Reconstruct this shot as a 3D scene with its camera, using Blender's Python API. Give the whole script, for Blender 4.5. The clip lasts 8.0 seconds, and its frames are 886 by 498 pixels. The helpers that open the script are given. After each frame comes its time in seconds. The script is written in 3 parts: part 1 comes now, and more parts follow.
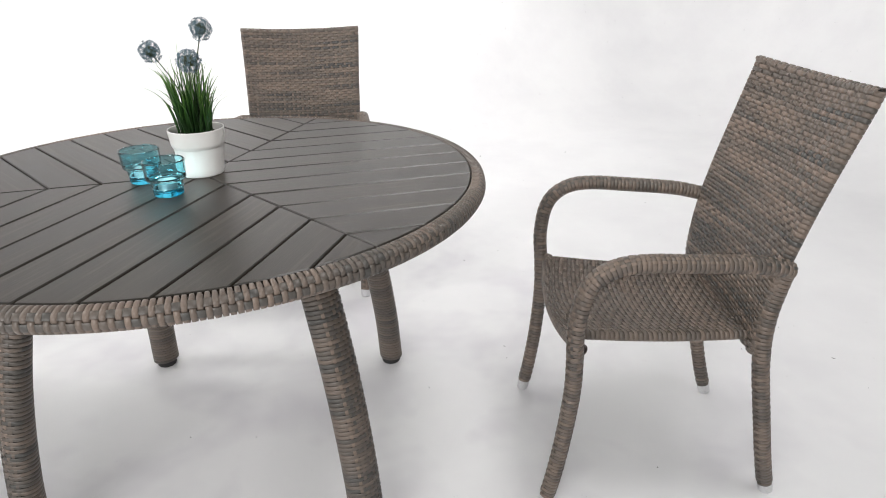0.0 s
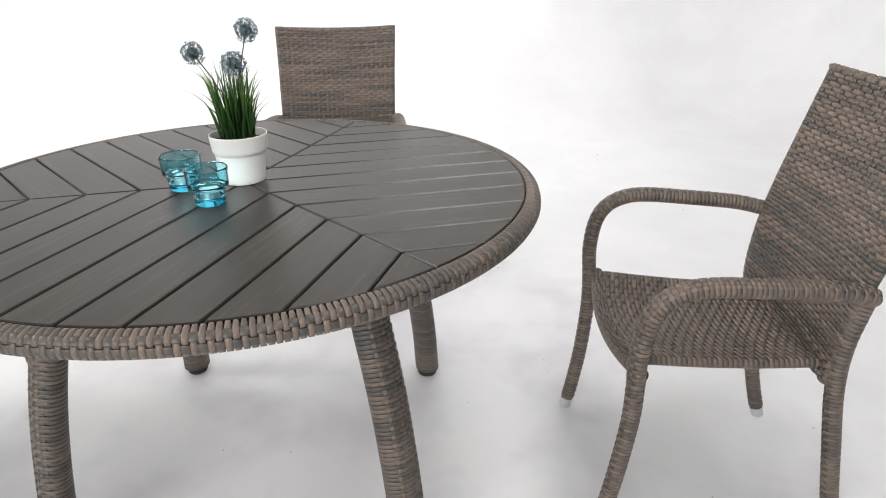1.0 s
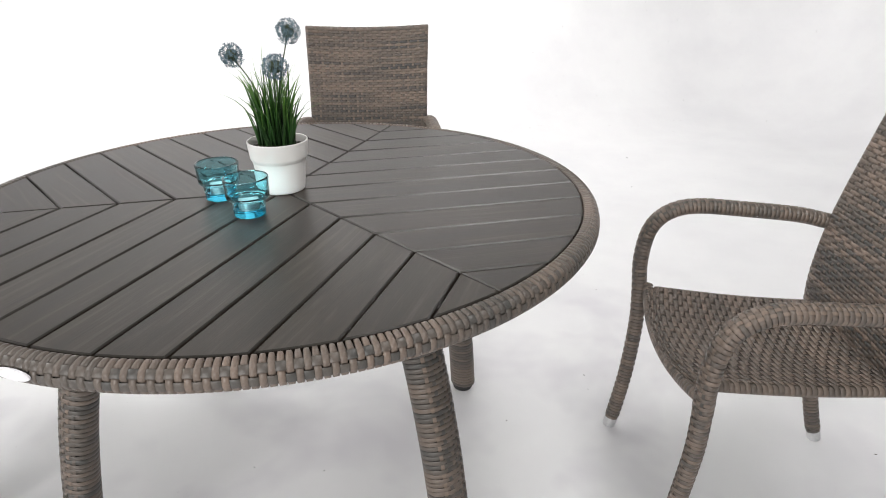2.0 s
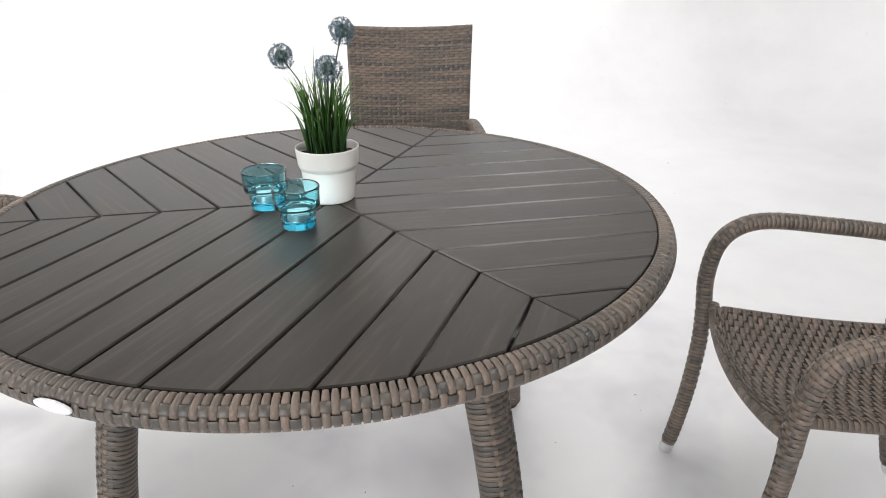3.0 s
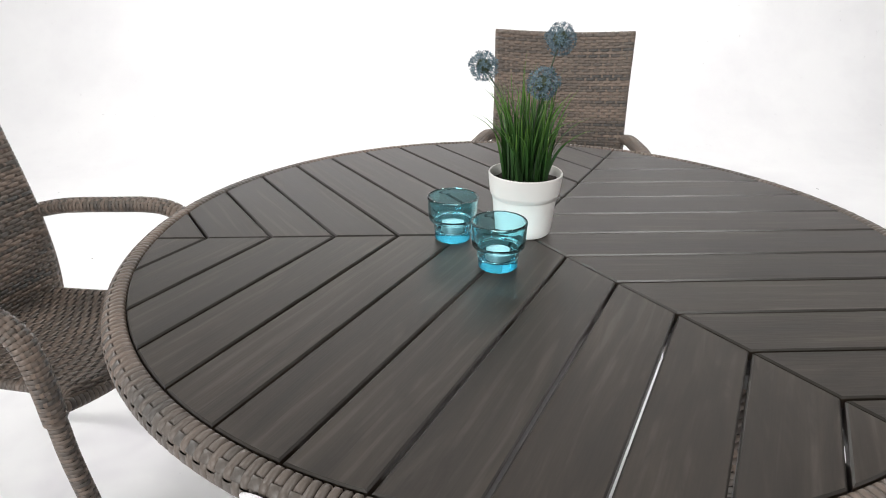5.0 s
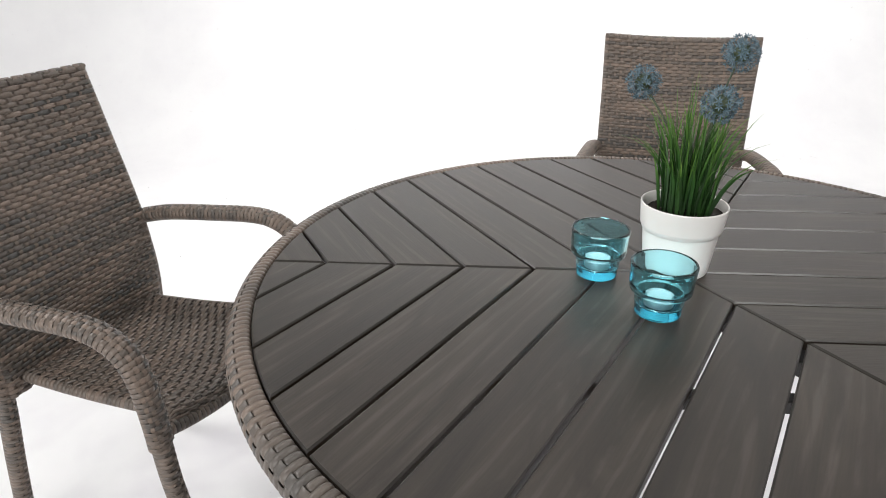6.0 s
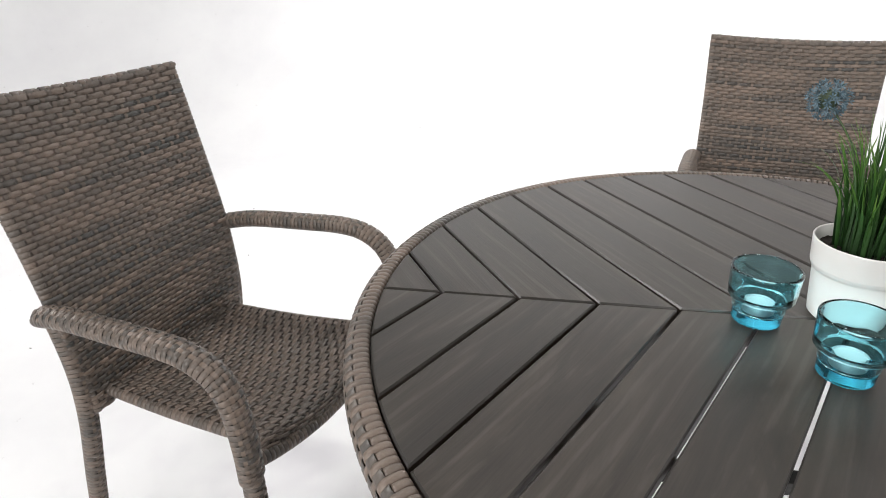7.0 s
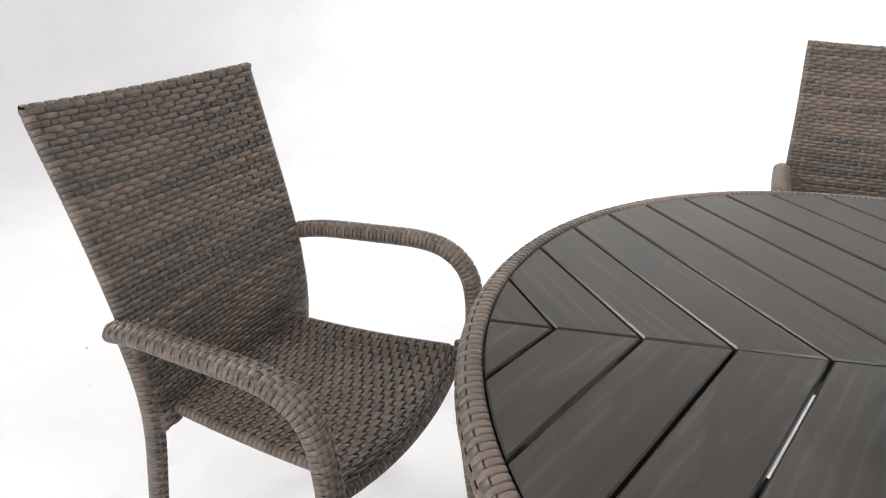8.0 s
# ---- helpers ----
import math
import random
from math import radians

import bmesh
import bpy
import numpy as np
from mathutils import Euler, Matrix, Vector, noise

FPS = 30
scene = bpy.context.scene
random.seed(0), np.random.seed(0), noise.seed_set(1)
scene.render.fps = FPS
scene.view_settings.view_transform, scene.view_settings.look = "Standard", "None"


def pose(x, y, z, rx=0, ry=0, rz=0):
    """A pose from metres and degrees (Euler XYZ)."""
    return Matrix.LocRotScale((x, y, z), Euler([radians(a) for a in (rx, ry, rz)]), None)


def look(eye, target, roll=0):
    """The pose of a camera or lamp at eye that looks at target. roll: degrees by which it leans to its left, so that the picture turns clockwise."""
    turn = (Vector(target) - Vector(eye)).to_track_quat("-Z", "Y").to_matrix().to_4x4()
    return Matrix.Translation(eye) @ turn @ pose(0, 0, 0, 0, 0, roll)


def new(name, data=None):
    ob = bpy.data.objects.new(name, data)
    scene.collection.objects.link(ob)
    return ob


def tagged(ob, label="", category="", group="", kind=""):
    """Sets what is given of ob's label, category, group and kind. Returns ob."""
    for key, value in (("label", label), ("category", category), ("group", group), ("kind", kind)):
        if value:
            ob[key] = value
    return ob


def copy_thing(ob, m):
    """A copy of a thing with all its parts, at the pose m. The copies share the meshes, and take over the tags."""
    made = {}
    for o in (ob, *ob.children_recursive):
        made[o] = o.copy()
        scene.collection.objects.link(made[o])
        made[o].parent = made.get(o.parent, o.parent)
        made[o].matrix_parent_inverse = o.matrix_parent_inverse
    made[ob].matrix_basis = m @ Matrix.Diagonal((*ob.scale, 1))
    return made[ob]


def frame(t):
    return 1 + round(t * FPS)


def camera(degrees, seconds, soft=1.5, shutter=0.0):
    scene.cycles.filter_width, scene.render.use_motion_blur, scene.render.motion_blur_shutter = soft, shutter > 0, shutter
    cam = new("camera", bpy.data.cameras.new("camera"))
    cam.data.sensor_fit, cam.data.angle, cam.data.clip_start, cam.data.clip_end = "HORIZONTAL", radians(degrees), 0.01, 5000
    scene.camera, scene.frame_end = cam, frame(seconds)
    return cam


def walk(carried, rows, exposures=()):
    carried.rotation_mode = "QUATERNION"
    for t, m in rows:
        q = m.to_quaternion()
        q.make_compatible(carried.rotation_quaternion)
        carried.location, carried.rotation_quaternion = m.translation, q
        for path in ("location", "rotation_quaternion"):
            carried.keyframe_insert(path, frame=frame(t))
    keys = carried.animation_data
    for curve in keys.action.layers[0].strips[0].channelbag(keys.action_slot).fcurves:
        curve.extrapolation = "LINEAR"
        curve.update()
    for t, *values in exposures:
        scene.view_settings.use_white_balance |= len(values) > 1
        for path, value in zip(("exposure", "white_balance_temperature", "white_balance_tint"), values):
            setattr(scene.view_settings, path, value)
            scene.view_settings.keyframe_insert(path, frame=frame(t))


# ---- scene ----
cam = camera(70.06, 8.0, soft=1.0)
# seconds, x, y, z, yaw, pitch, roll
ROWS = [
    (0.0, 0.1538, -1.4872, 1.1574, -15.46, -23.77, -1.00),
    (0.5, 0.1347, -1.4447, 1.1623, -14.57, -23.90, -0.79),
    (1.0, 0.1037, -1.3900, 1.1648, -13.85, -24.03, -0.59),
    (1.5, 0.0756, -1.3399, 1.1667, -13.31, -24.16, -0.46),
    (3.0, 0.0065, -1.1916, 1.1576, -10.21, -24.14, -0.55),
    (3.5, -0.0312, -1.1407, 1.1562, -8.93, -24.14, -0.13),
    (4.0, -0.0844, -1.0879, 1.1566, -7.33, -24.14, 0.19),
    (4.5, -0.1269, -1.0366, 1.1495, -5.25, -23.98, 0.22),
    (6.0, -0.2956, -0.8649, 1.1559, 3.51, -24.15, 0.14),
    (6.5, -0.3541, -0.8136, 1.1583, 5.58, -24.48, 0.09),
    (7.0, -0.4210, -0.7616, 1.1578, 7.94, -24.64, 0.33),
    (7.5, -0.4810, -0.7211, 1.1572, 9.59, -24.75, 0.54),
    (8.0, -0.5354, -0.6864, 1.1557, 11.19, -24.78, 0.75),
]
walk(cam, [(t, pose(x, y, z, 90 + pitch, 0, yaw) @ pose(0, 0, 0, 0, 0, roll)) for t, x, y, z, yaw, pitch, roll in ROWS])

# ---- light: studio softboxes overhead, beside and behind, and one on the sweep ----
world = bpy.data.worlds.new("world")
scene.world = world
world.use_nodes = True
world.node_tree.nodes["Background"].inputs["Color"].default_value = (1.0, 1.0, 1.0, 1)
world.node_tree.nodes["Background"].inputs["Strength"].default_value = 0.21
scene.view_settings.exposure = 0.0


def softbox(name, eye, target, sx, sy, watts, color=(1.0, 0.985, 0.97)):
    data = bpy.data.lights.new(name, "AREA")
    data.shape, data.size, data.size_y, data.energy, data.color = "RECTANGLE", sx, sy, watts, color
    ob = new(name, data)
    ob.matrix_world = look(eye, target)
    return ob


softbox("softbox", (-3.2, 0.9, 2.9), (0.0, 0.0, 0.3), 0.9, 1.0, 57)
softbox("softbox", (1.25, -1.0, 3.4), (0.9, -0.7, 0.0), 1.4, 1.0, 46)
softbox("softbox", (-2.0, -3.6, 2.0), (0.2, 0.5, 0.5), 2.8, 1.6, 138)
softbox("softbox", (0.3, 2.0, 3.4), (0.3, 3.6, 1.4), 4.5, 0.9, 132)


# ---- materials ----
def material(name, rough=0.5, metal=0.0):
    m = bpy.data.materials.new(name)
    m.use_nodes = True
    b = m.node_tree.nodes["Principled BSDF"]
    b.inputs["Roughness"].default_value, b.inputs["Metallic"].default_value = rough, metal
    return m, m.node_tree.nodes, m.node_tree.links, b


def ramp(nodes, stops):
    r = nodes.new("ShaderNodeValToRGB")
    e = r.color_ramp.elements
    while len(e) < len(stops):
        e.new(0.5)
    for k, (p, col) in enumerate(stops):
        e[k].position, e[k].color = p, (*col, 1)
    return r


def noise_tex(nodes, links, scale, detail=4.0, vector=None, rough=0.55):
    n = nodes.new("ShaderNodeTexNoise")
    n.inputs["Scale"].default_value, n.inputs["Detail"].default_value, n.inputs["Roughness"].default_value = scale, detail, rough
    if vector is not None:
        links.new(vector, n.inputs["Vector"])
    return n


def bump(nodes, links, b, height, strength, distance):
    u = nodes.new("ShaderNodeBump")
    u.inputs["Strength"].default_value, u.inputs["Distance"].default_value = strength, distance
    links.new(height, u.inputs["Height"])
    links.new(u.outputs["Normal"], b.inputs["Normal"])


BROWN, TAUPE, GREY = (0.212, 0.160, 0.127), (0.130, 0.106, 0.088), (0.070, 0.067, 0.062)


def make_wicker(name, by_object):
    """Plastic rattan, whose tone runs from pinkish brown to slate grey along each strand."""
    m, nodes, links, b = material(name, 0.42)
    geo = nodes.new("ShaderNodeNewGeometry")
    if by_object:
        info = nodes.new("ShaderNodeObjectInfo")
        big = noise_tex(nodes, links, 2.6, 2.0, geo.outputs["Position"])
        add = nodes.new("ShaderNodeMath")
        add.operation = "MULTIPLY_ADD"
        links.new(info.outputs["Random"], add.inputs[0])
        add.inputs[1].default_value = 0.22
        spread = nodes.new("ShaderNodeMapRange")
        spread.inputs["From Min"].default_value, spread.inputs["From Max"].default_value = 0.36, 0.58
        spread.inputs["To Min"].default_value, spread.inputs["To Max"].default_value = 0.12, 0.70
        links.new(big.outputs["Fac"], spread.inputs["Value"])
        links.new(spread.outputs["Result"], add.inputs[2])
        tone = add.outputs["Value"]
    else:
        at = nodes.new("ShaderNodeAttribute")
        at.attribute_name = "tone"
        tone = at.outputs["Fac"]
    r = ramp(nodes, [(0.12, GREY), (0.5, TAUPE), (0.9, BROWN)])
    links.new(tone, r.inputs["Fac"])
    fine = noise_tex(nodes, links, 420, 3.0, geo.outputs["Position"])
    mix = nodes.new("ShaderNodeMix")
    mix.data_type, mix.blend_type = "RGBA", "MULTIPLY"
    mix.inputs["Factor"].default_value = 0.35
    fr = ramp(nodes, [(0.3, (0.55, 0.55, 0.56)), (0.65, (1.0, 1.0, 1.0))])
    links.new(fine.outputs["Fac"], fr.inputs["Fac"])
    links.new(r.outputs["Color"], mix.inputs["A"])
    links.new(fr.outputs["Color"], mix.inputs["B"])
    links.new(mix.outputs["Result"], b.inputs["Base Color"])
    bump(nodes, links, b, fine.outputs["Fac"], 0.25, 0.001)
    return m


def make_plank():
    m, nodes, links, b = material("grey composite wood", 0.42)
    b.inputs["Specular IOR Level"].default_value = 0.50
    tc, info, mp = nodes.new("ShaderNodeTexCoord"), nodes.new("ShaderNodeObjectInfo"), nodes.new("ShaderNodeMapping")
    off = nodes.new("ShaderNodeCombineXYZ")
    mul = nodes.new("ShaderNodeMath")
    mul.operation = "MULTIPLY"
    mul.inputs[1].default_value = 17.0
    links.new(info.outputs["Random"], mul.inputs[0])
    for k in range(3):
        links.new(mul.outputs["Value"], off.inputs[k])
    links.new(tc.outputs["Object"], mp.inputs["Vector"])
    links.new(off.outputs["Vector"], mp.inputs["Location"])
    mp.inputs["Scale"].default_value = (1.8, 11.0, 11.0)
    figure = noise_tex(nodes, links, 1.6, 5.0, mp.outputs["Vector"], 0.6)
    figure.inputs["Distortion"].default_value = 1.6
    mp2 = nodes.new("ShaderNodeMapping")
    links.new(tc.outputs["Object"], mp2.inputs["Vector"])
    links.new(off.outputs["Vector"], mp2.inputs["Location"])
    mp2.inputs["Scale"].default_value = (12.0, 420.0, 420.0)
    brush = noise_tex(nodes, links, 1.0, 3.0, mp2.outputs["Vector"])
    r = ramp(nodes, [(0.30, (0.0155, 0.0112, 0.0076)), (0.46, (0.0250, 0.0185, 0.0130)), (0.58, (0.0330, 0.0250, 0.0180)), (0.72, (0.0465, 0.0365, 0.0272))])
    links.new(figure.outputs["Fac"], r.inputs["Fac"])
    fr = ramp(nodes, [(0.3, (0.86, 0.86, 0.86)), (0.7, (1.08, 1.08, 1.08))])
    links.new(brush.outputs["Fac"], fr.inputs["Fac"])
    mix = nodes.new("ShaderNodeMix")
    mix.data_type, mix.blend_type = "RGBA", "MULTIPLY"
    mix.inputs["Factor"].default_value = 1.0
    links.new(r.outputs["Color"], mix.inputs["A"])
    links.new(fr.outputs["Color"], mix.inputs["B"])
    each = nodes.new("ShaderNodeMapRange")
    each.inputs["To Min"].default_value, each.inputs["To Max"].default_value = 0.88, 1.12
    links.new(info.outputs["Random"], each.inputs["Value"])
    mix2 = nodes.new("ShaderNodeMix")
    mix2.data_type, mix2.blend_type = "RGBA", "MULTIPLY"
    mix2.inputs["Factor"].default_value = 1.0
    # pale wavy grain lines and short brushed streaks
    wave = nodes.new("ShaderNodeTexWave")
    wave.bands_direction = "Y"
    for key, value in (("Scale", 1.5), ("Distortion", 9.0), ("Detail", 3.0), ("Detail Scale", 0.8)):
        wave.inputs[key].default_value = value
    links.new(mp.outputs["Vector"], wave.inputs["Vector"])
    wr = ramp(nodes, [(0.62, (0, 0, 0)), (0.95, (1, 1, 1))])
    links.new(wave.outputs["Fac"], wr.inputs["Fac"])
    mask = ramp(nodes, [(0.46, (0, 0, 0)), (0.62, (0.26, 0.26, 0.26))])
    links.new(figure.outputs["Fac"], mask.inputs["Fac"])
    both = nodes.new("ShaderNodeMath")
    both.operation = "MULTIPLY"
    links.new(wr.outputs["Color"], both.inputs[0])
    links.new(mask.outputs["Color"], both.inputs[1])
    mp3 = nodes.new("ShaderNodeMapping")
    links.new(tc.outputs["Object"], mp3.inputs["Vector"])
    links.new(off.outputs["Vector"], mp3.inputs["Location"])
    mp3.inputs["Scale"].default_value = (4.5, 150.0, 150.0)
    streak = noise_tex(nodes, links, 1.0, 2.0, mp3.outputs["Vector"])
    st = ramp(nodes, [(0.65, (0, 0, 0)), (0.82, (0.14, 0.14, 0.14))])
    links.new(streak.outputs["Fac"], st.inputs["Fac"])
    most = nodes.new("ShaderNodeMath")
    most.operation = "MAXIMUM"
    links.new(both.outputs["Value"], most.inputs[0])
    links.new(st.outputs["Color"], most.inputs[1])
    pale = nodes.new("ShaderNodeMix")
    pale.data_type = "RGBA"
    links.new(most.outputs["Value"], pale.inputs["Factor"])
    links.new(mix.outputs["Result"], pale.inputs["A"])
    pale.inputs["B"].default_value = (0.105, 0.092, 0.078, 1)
    links.new(pale.outputs["Result"], mix2.inputs["A"])
    links.new(each.outputs["Result"], mix2.inputs["B"])
    links.new(mix2.outputs["Result"], b.inputs["Base Color"])
    rr = nodes.new("ShaderNodeMapRange")
    rr.inputs["To Min"].default_value, rr.inputs["To Max"].default_value = 0.32, 0.46
    links.new(figure.outputs["Fac"], rr.inputs["Value"])
    links.new(rr.outputs["Result"], b.inputs["Roughness"])
    bump(nodes, links, b, brush.outputs["Fac"], 0.35, 0.0006)
    return m


def make_studio():
    m, nodes, links, b = material("white studio paint", 0.55)
    geo = nodes.new("ShaderNodeNewGeometry")
    # broad mottling: blotchy soft shadow put into the paint colour
    big = noise_tex(nodes, links, 1.5, 5.0, geo.outputs["Position"], 0.6)
    r = ramp(nodes, [(0.32, (0.765, 0.763, 0.775)), (0.60, (0.82, 0.82, 0.825))])
    links.new(big.outputs["Fac"], r.inputs["Fac"])
    spots = noise_tex(nodes, links, 24, 6.0, geo.outputs["Position"], 0.7)
    sr = ramp(nodes, [(0.24, (0.62, 0.61, 0.60)), (0.33, (1, 1, 1))])
    links.new(spots.outputs["Fac"], sr.inputs["Fac"])
    mix = nodes.new("ShaderNodeMix")
    mix.data_type, mix.blend_type = "RGBA", "MULTIPLY"
    mix.inputs["Factor"].default_value = 1.0
    links.new(r.outputs["Color"], mix.inputs["A"])
    links.new(sr.outputs["Color"], mix.inputs["B"])
    # faint scuffs and soft shadows, both mottled into the colour round the table
    scuff_shadow = noise_tex(nodes, links, 2.7, 3.0, geo.outputs["Position"], 0.6)
    scuff_shadow.inputs["Distortion"].default_value = 0.25
    sc = ramp(nodes, [(0.34, (0.87, 0.858, 0.882)), (0.54, (1, 1, 1))])
    links.new(scuff_shadow.outputs["Fac"], sc.inputs["Fac"])
    worn = nodes.new("ShaderNodeMix")
    worn.data_type, worn.blend_type = "RGBA", "MULTIPLY"
    away = nodes.new("ShaderNodeVectorMath")
    away.operation = "LENGTH"
    links.new(geo.outputs["Position"], away.inputs[0])
    near_table = nodes.new("ShaderNodeMapRange")
    near_table.interpolation_type = "SMOOTHSTEP"
    near_table.inputs["From Min"].default_value, near_table.inputs["From Max"].default_value = 1.0, 2.0
    near_table.inputs["To Min"].default_value, near_table.inputs["To Max"].default_value = 1.0, 0.10
    links.new(away.outputs["Value"], near_table.inputs["Value"])
    links.new(near_table.outputs["Result"], worn.inputs["Factor"])
    links.new(mix.outputs["Result"], worn.inputs["A"])
    links.new(sc.outputs["Color"], worn.inputs["B"])
    links.new(worn.outputs["Result"], b.inputs["Base Color"])
    bump(nodes, links, b, spots.outputs["Fac"], 0.08, 0.002)
    return m


def make_simple(name, lo, hi, scale, rough, metal=0.0, strength=0.15):
    m, nodes, links, b = material(name, rough, metal)
    tc = nodes.new("ShaderNodeTexCoord")
    n = noise_tex(nodes, links, scale, 4.0, tc.outputs["Object"])
    r = ramp(nodes, [(0.3, lo), (0.7, hi)])
    links.new(n.outputs["Fac"], r.inputs["Fac"])
    links.new(r.outputs["Color"], b.inputs["Base Color"])
    bump(nodes, links, b, n.outputs["Fac"], strength, 0.001)
    return m


def make_glass(name, color):
    m, nodes, links, b = material(name, 0.03)
    b.inputs["Transmission Weight"].default_value = 1.0
    b.inputs["IOR"].default_value = 1.45
    b.inputs["Base Color"].default_value = (*color, 1)
    return m


WICKER = make_wicker("plastic rattan", False)
STRAP = make_wicker("plastic rattan strap", True)
PLANK = make_plank()
PLANK_EDGE = make_simple("worn board edge", (0.022, 0.019, 0.016), (0.036, 0.032, 0.027), 40, 0.29)
STUDIO = make_studio()
GREYWALL = make_simple("dark grey unseen surround", (0.10, 0.10, 0.10), (0.14, 0.14, 0.14), 6, 0.8)
# near black, puts the shade of the weave's gaps into the core's colour
CORE = make_simple("near-black weave gap shade", (0.012, 0.011, 0.010), (0.020, 0.018, 0.017), 60, 0.7)
ALU = make_simple("brushed aluminium", (0.62, 0.62, 0.63), (0.78, 0.78, 0.79), 90, 0.34, 0.9)
DARK = make_simple("dark powder coat", (0.035, 0.034, 0.033), (0.055, 0.053, 0.052), 70, 0.5)
RUBBER = make_simple("black rubber", (0.015, 0.015, 0.015), (0.028, 0.028, 0.028), 90, 0.65)
CERAMIC = make_simple("white glazed ceramic", (0.82, 0.80, 0.77), (0.86, 0.84, 0.815), 18, 0.28, 0.0, 0.06)
SOIL = make_simple("dark soil", (0.012, 0.010, 0.008), (0.045, 0.034, 0.026), 120, 0.9, 0.0, 0.8)
STEM = make_simple("dull green stem", (0.035, 0.055, 0.030), (0.075, 0.100, 0.055), 60, 0.55)
PETAL = make_simple("dusty blue petals", (0.040, 0.080, 0.100), (0.155, 0.235, 0.285), 160, 0.6)
WAX = make_simple("white wax", (0.62, 0.62, 0.61), (0.70, 0.70, 0.69), 60, 0.45)
BADGE = make_simple("silver badge", (0.80, 0.79, 0.81), (0.90, 0.89, 0.91), 200, 0.3, 0.35)
GLASS = make_glass("pale cyan glass", (0.50, 0.87, 0.94))
DEEP = make_glass("deep cyan glass", (0.05, 0.42, 0.60))


def make_grass():
    m, nodes, links, b = material("green plastic grass", 0.42)
    at = nodes.new("ShaderNodeAttribute")
    at.attribute_name = "tone"
    # tone from shaded blade foot to lit tip, painted into the greens
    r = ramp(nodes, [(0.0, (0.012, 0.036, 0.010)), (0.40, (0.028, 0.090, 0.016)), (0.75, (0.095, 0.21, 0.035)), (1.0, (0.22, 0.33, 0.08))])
    links.new(at.outputs["Fac"], r.inputs["Fac"])
    links.new(r.outputs["Color"], b.inputs["Base Color"])
    return m


GRASS = make_grass()


# ---- mesh helpers ----
def mesh_of(name, verts, faces, mat, tones=None, smooth=True):
    me = bpy.data.meshes.new(name)
    me.from_pydata([tuple(v) for v in verts], [], faces)
    if smooth:
        me.polygons.foreach_set("use_smooth", [True] * len(me.polygons))
    if tones is not None:
        me.attributes.new("tone", "FLOAT", "POINT").data.foreach_set("value", tones)
    me.materials.append(mat)
    me.update()
    return me


def put(name, me, parent=None, label="", m=None):
    ob = new(name, me)
    if parent is not None:
        ob.parent = parent
    if m is not None:
        ob.matrix_basis = m
    if label:
        tagged(ob, label)
    return ob


def from_bm(name, bm, mat, smooth=False):
    me = bpy.data.meshes.new(name)
    bm.normal_update()
    bm.to_mesh(me)
    bm.free()
    if smooth:
        me.polygons.foreach_set("use_smooth", [True] * len(me.polygons))
    me.materials.append(mat)
    return me


def part(name, bm, mat, parent, label="", smooth=False):
    return put(name, from_bm(name, bm, mat, smooth), parent, label)


def lathe(profile, n=48, closed=False):
    """A bmesh turned round z from (radius, height) pairs."""
    bm = bmesh.new()
    rings = []
    crisp = []
    for k, (r, z) in enumerate(profile):
        for other, order in ((profile[k - 1], 0), (profile[(k + 1) % len(profile)], 1)):
            if (k == 0 and order == 0 or k == len(profile) - 1 and order == 1) and not closed:
                continue
            d = math.hypot(other[0] - r, other[1] - z)
            q = (r + (other[0] - r) * min(0.0005 / d, 0.3), z + (other[1] - z) * min(0.0005 / d, 0.3))
            crisp += [q, (r, z)] if order == 0 else [q]
        if k == 0 and not closed:
            crisp.insert(0, (r, z))
    for r, z in crisp:
        if r < 1e-6:
            rings.append([bm.verts.new((0, 0, z))])
        else:
            rings.append([bm.verts.new((r * math.cos(a * 2 * math.pi / n), r * math.sin(a * 2 * math.pi / n), z)) for a in range(n)])
    pairs = list(zip(rings, rings[1:])) + ([(rings[-1], rings[0])] if closed else [])
    for a, b in pairs:
        for k in range(n):
            q = [a[k % len(a)], a[(k + 1) % len(a)], b[(k + 1) % len(b)], b[k % len(b)]]
            q = list(dict.fromkeys(q))
            if len(q) > 2:
                bm.faces.new(q)
    bmesh.ops.recalc_face_normals(bm, faces=bm.faces)
    if bm.calc_volume(signed=True) < 0:
        bmesh.ops.reverse_faces(bm, faces=bm.faces)
    return bm


def tone_at(row, s, seed=0.0):
    v = noise.noise((row * 1.73 + seed, s * 4.2, seed * 1.7 + 0.3)) * 0.85 + noise.noise((row * 0.31, s * 3.5, seed + 9.1)) * 0.40
    return min(1.0, max(0.0, 0.58 + v * 1.20))


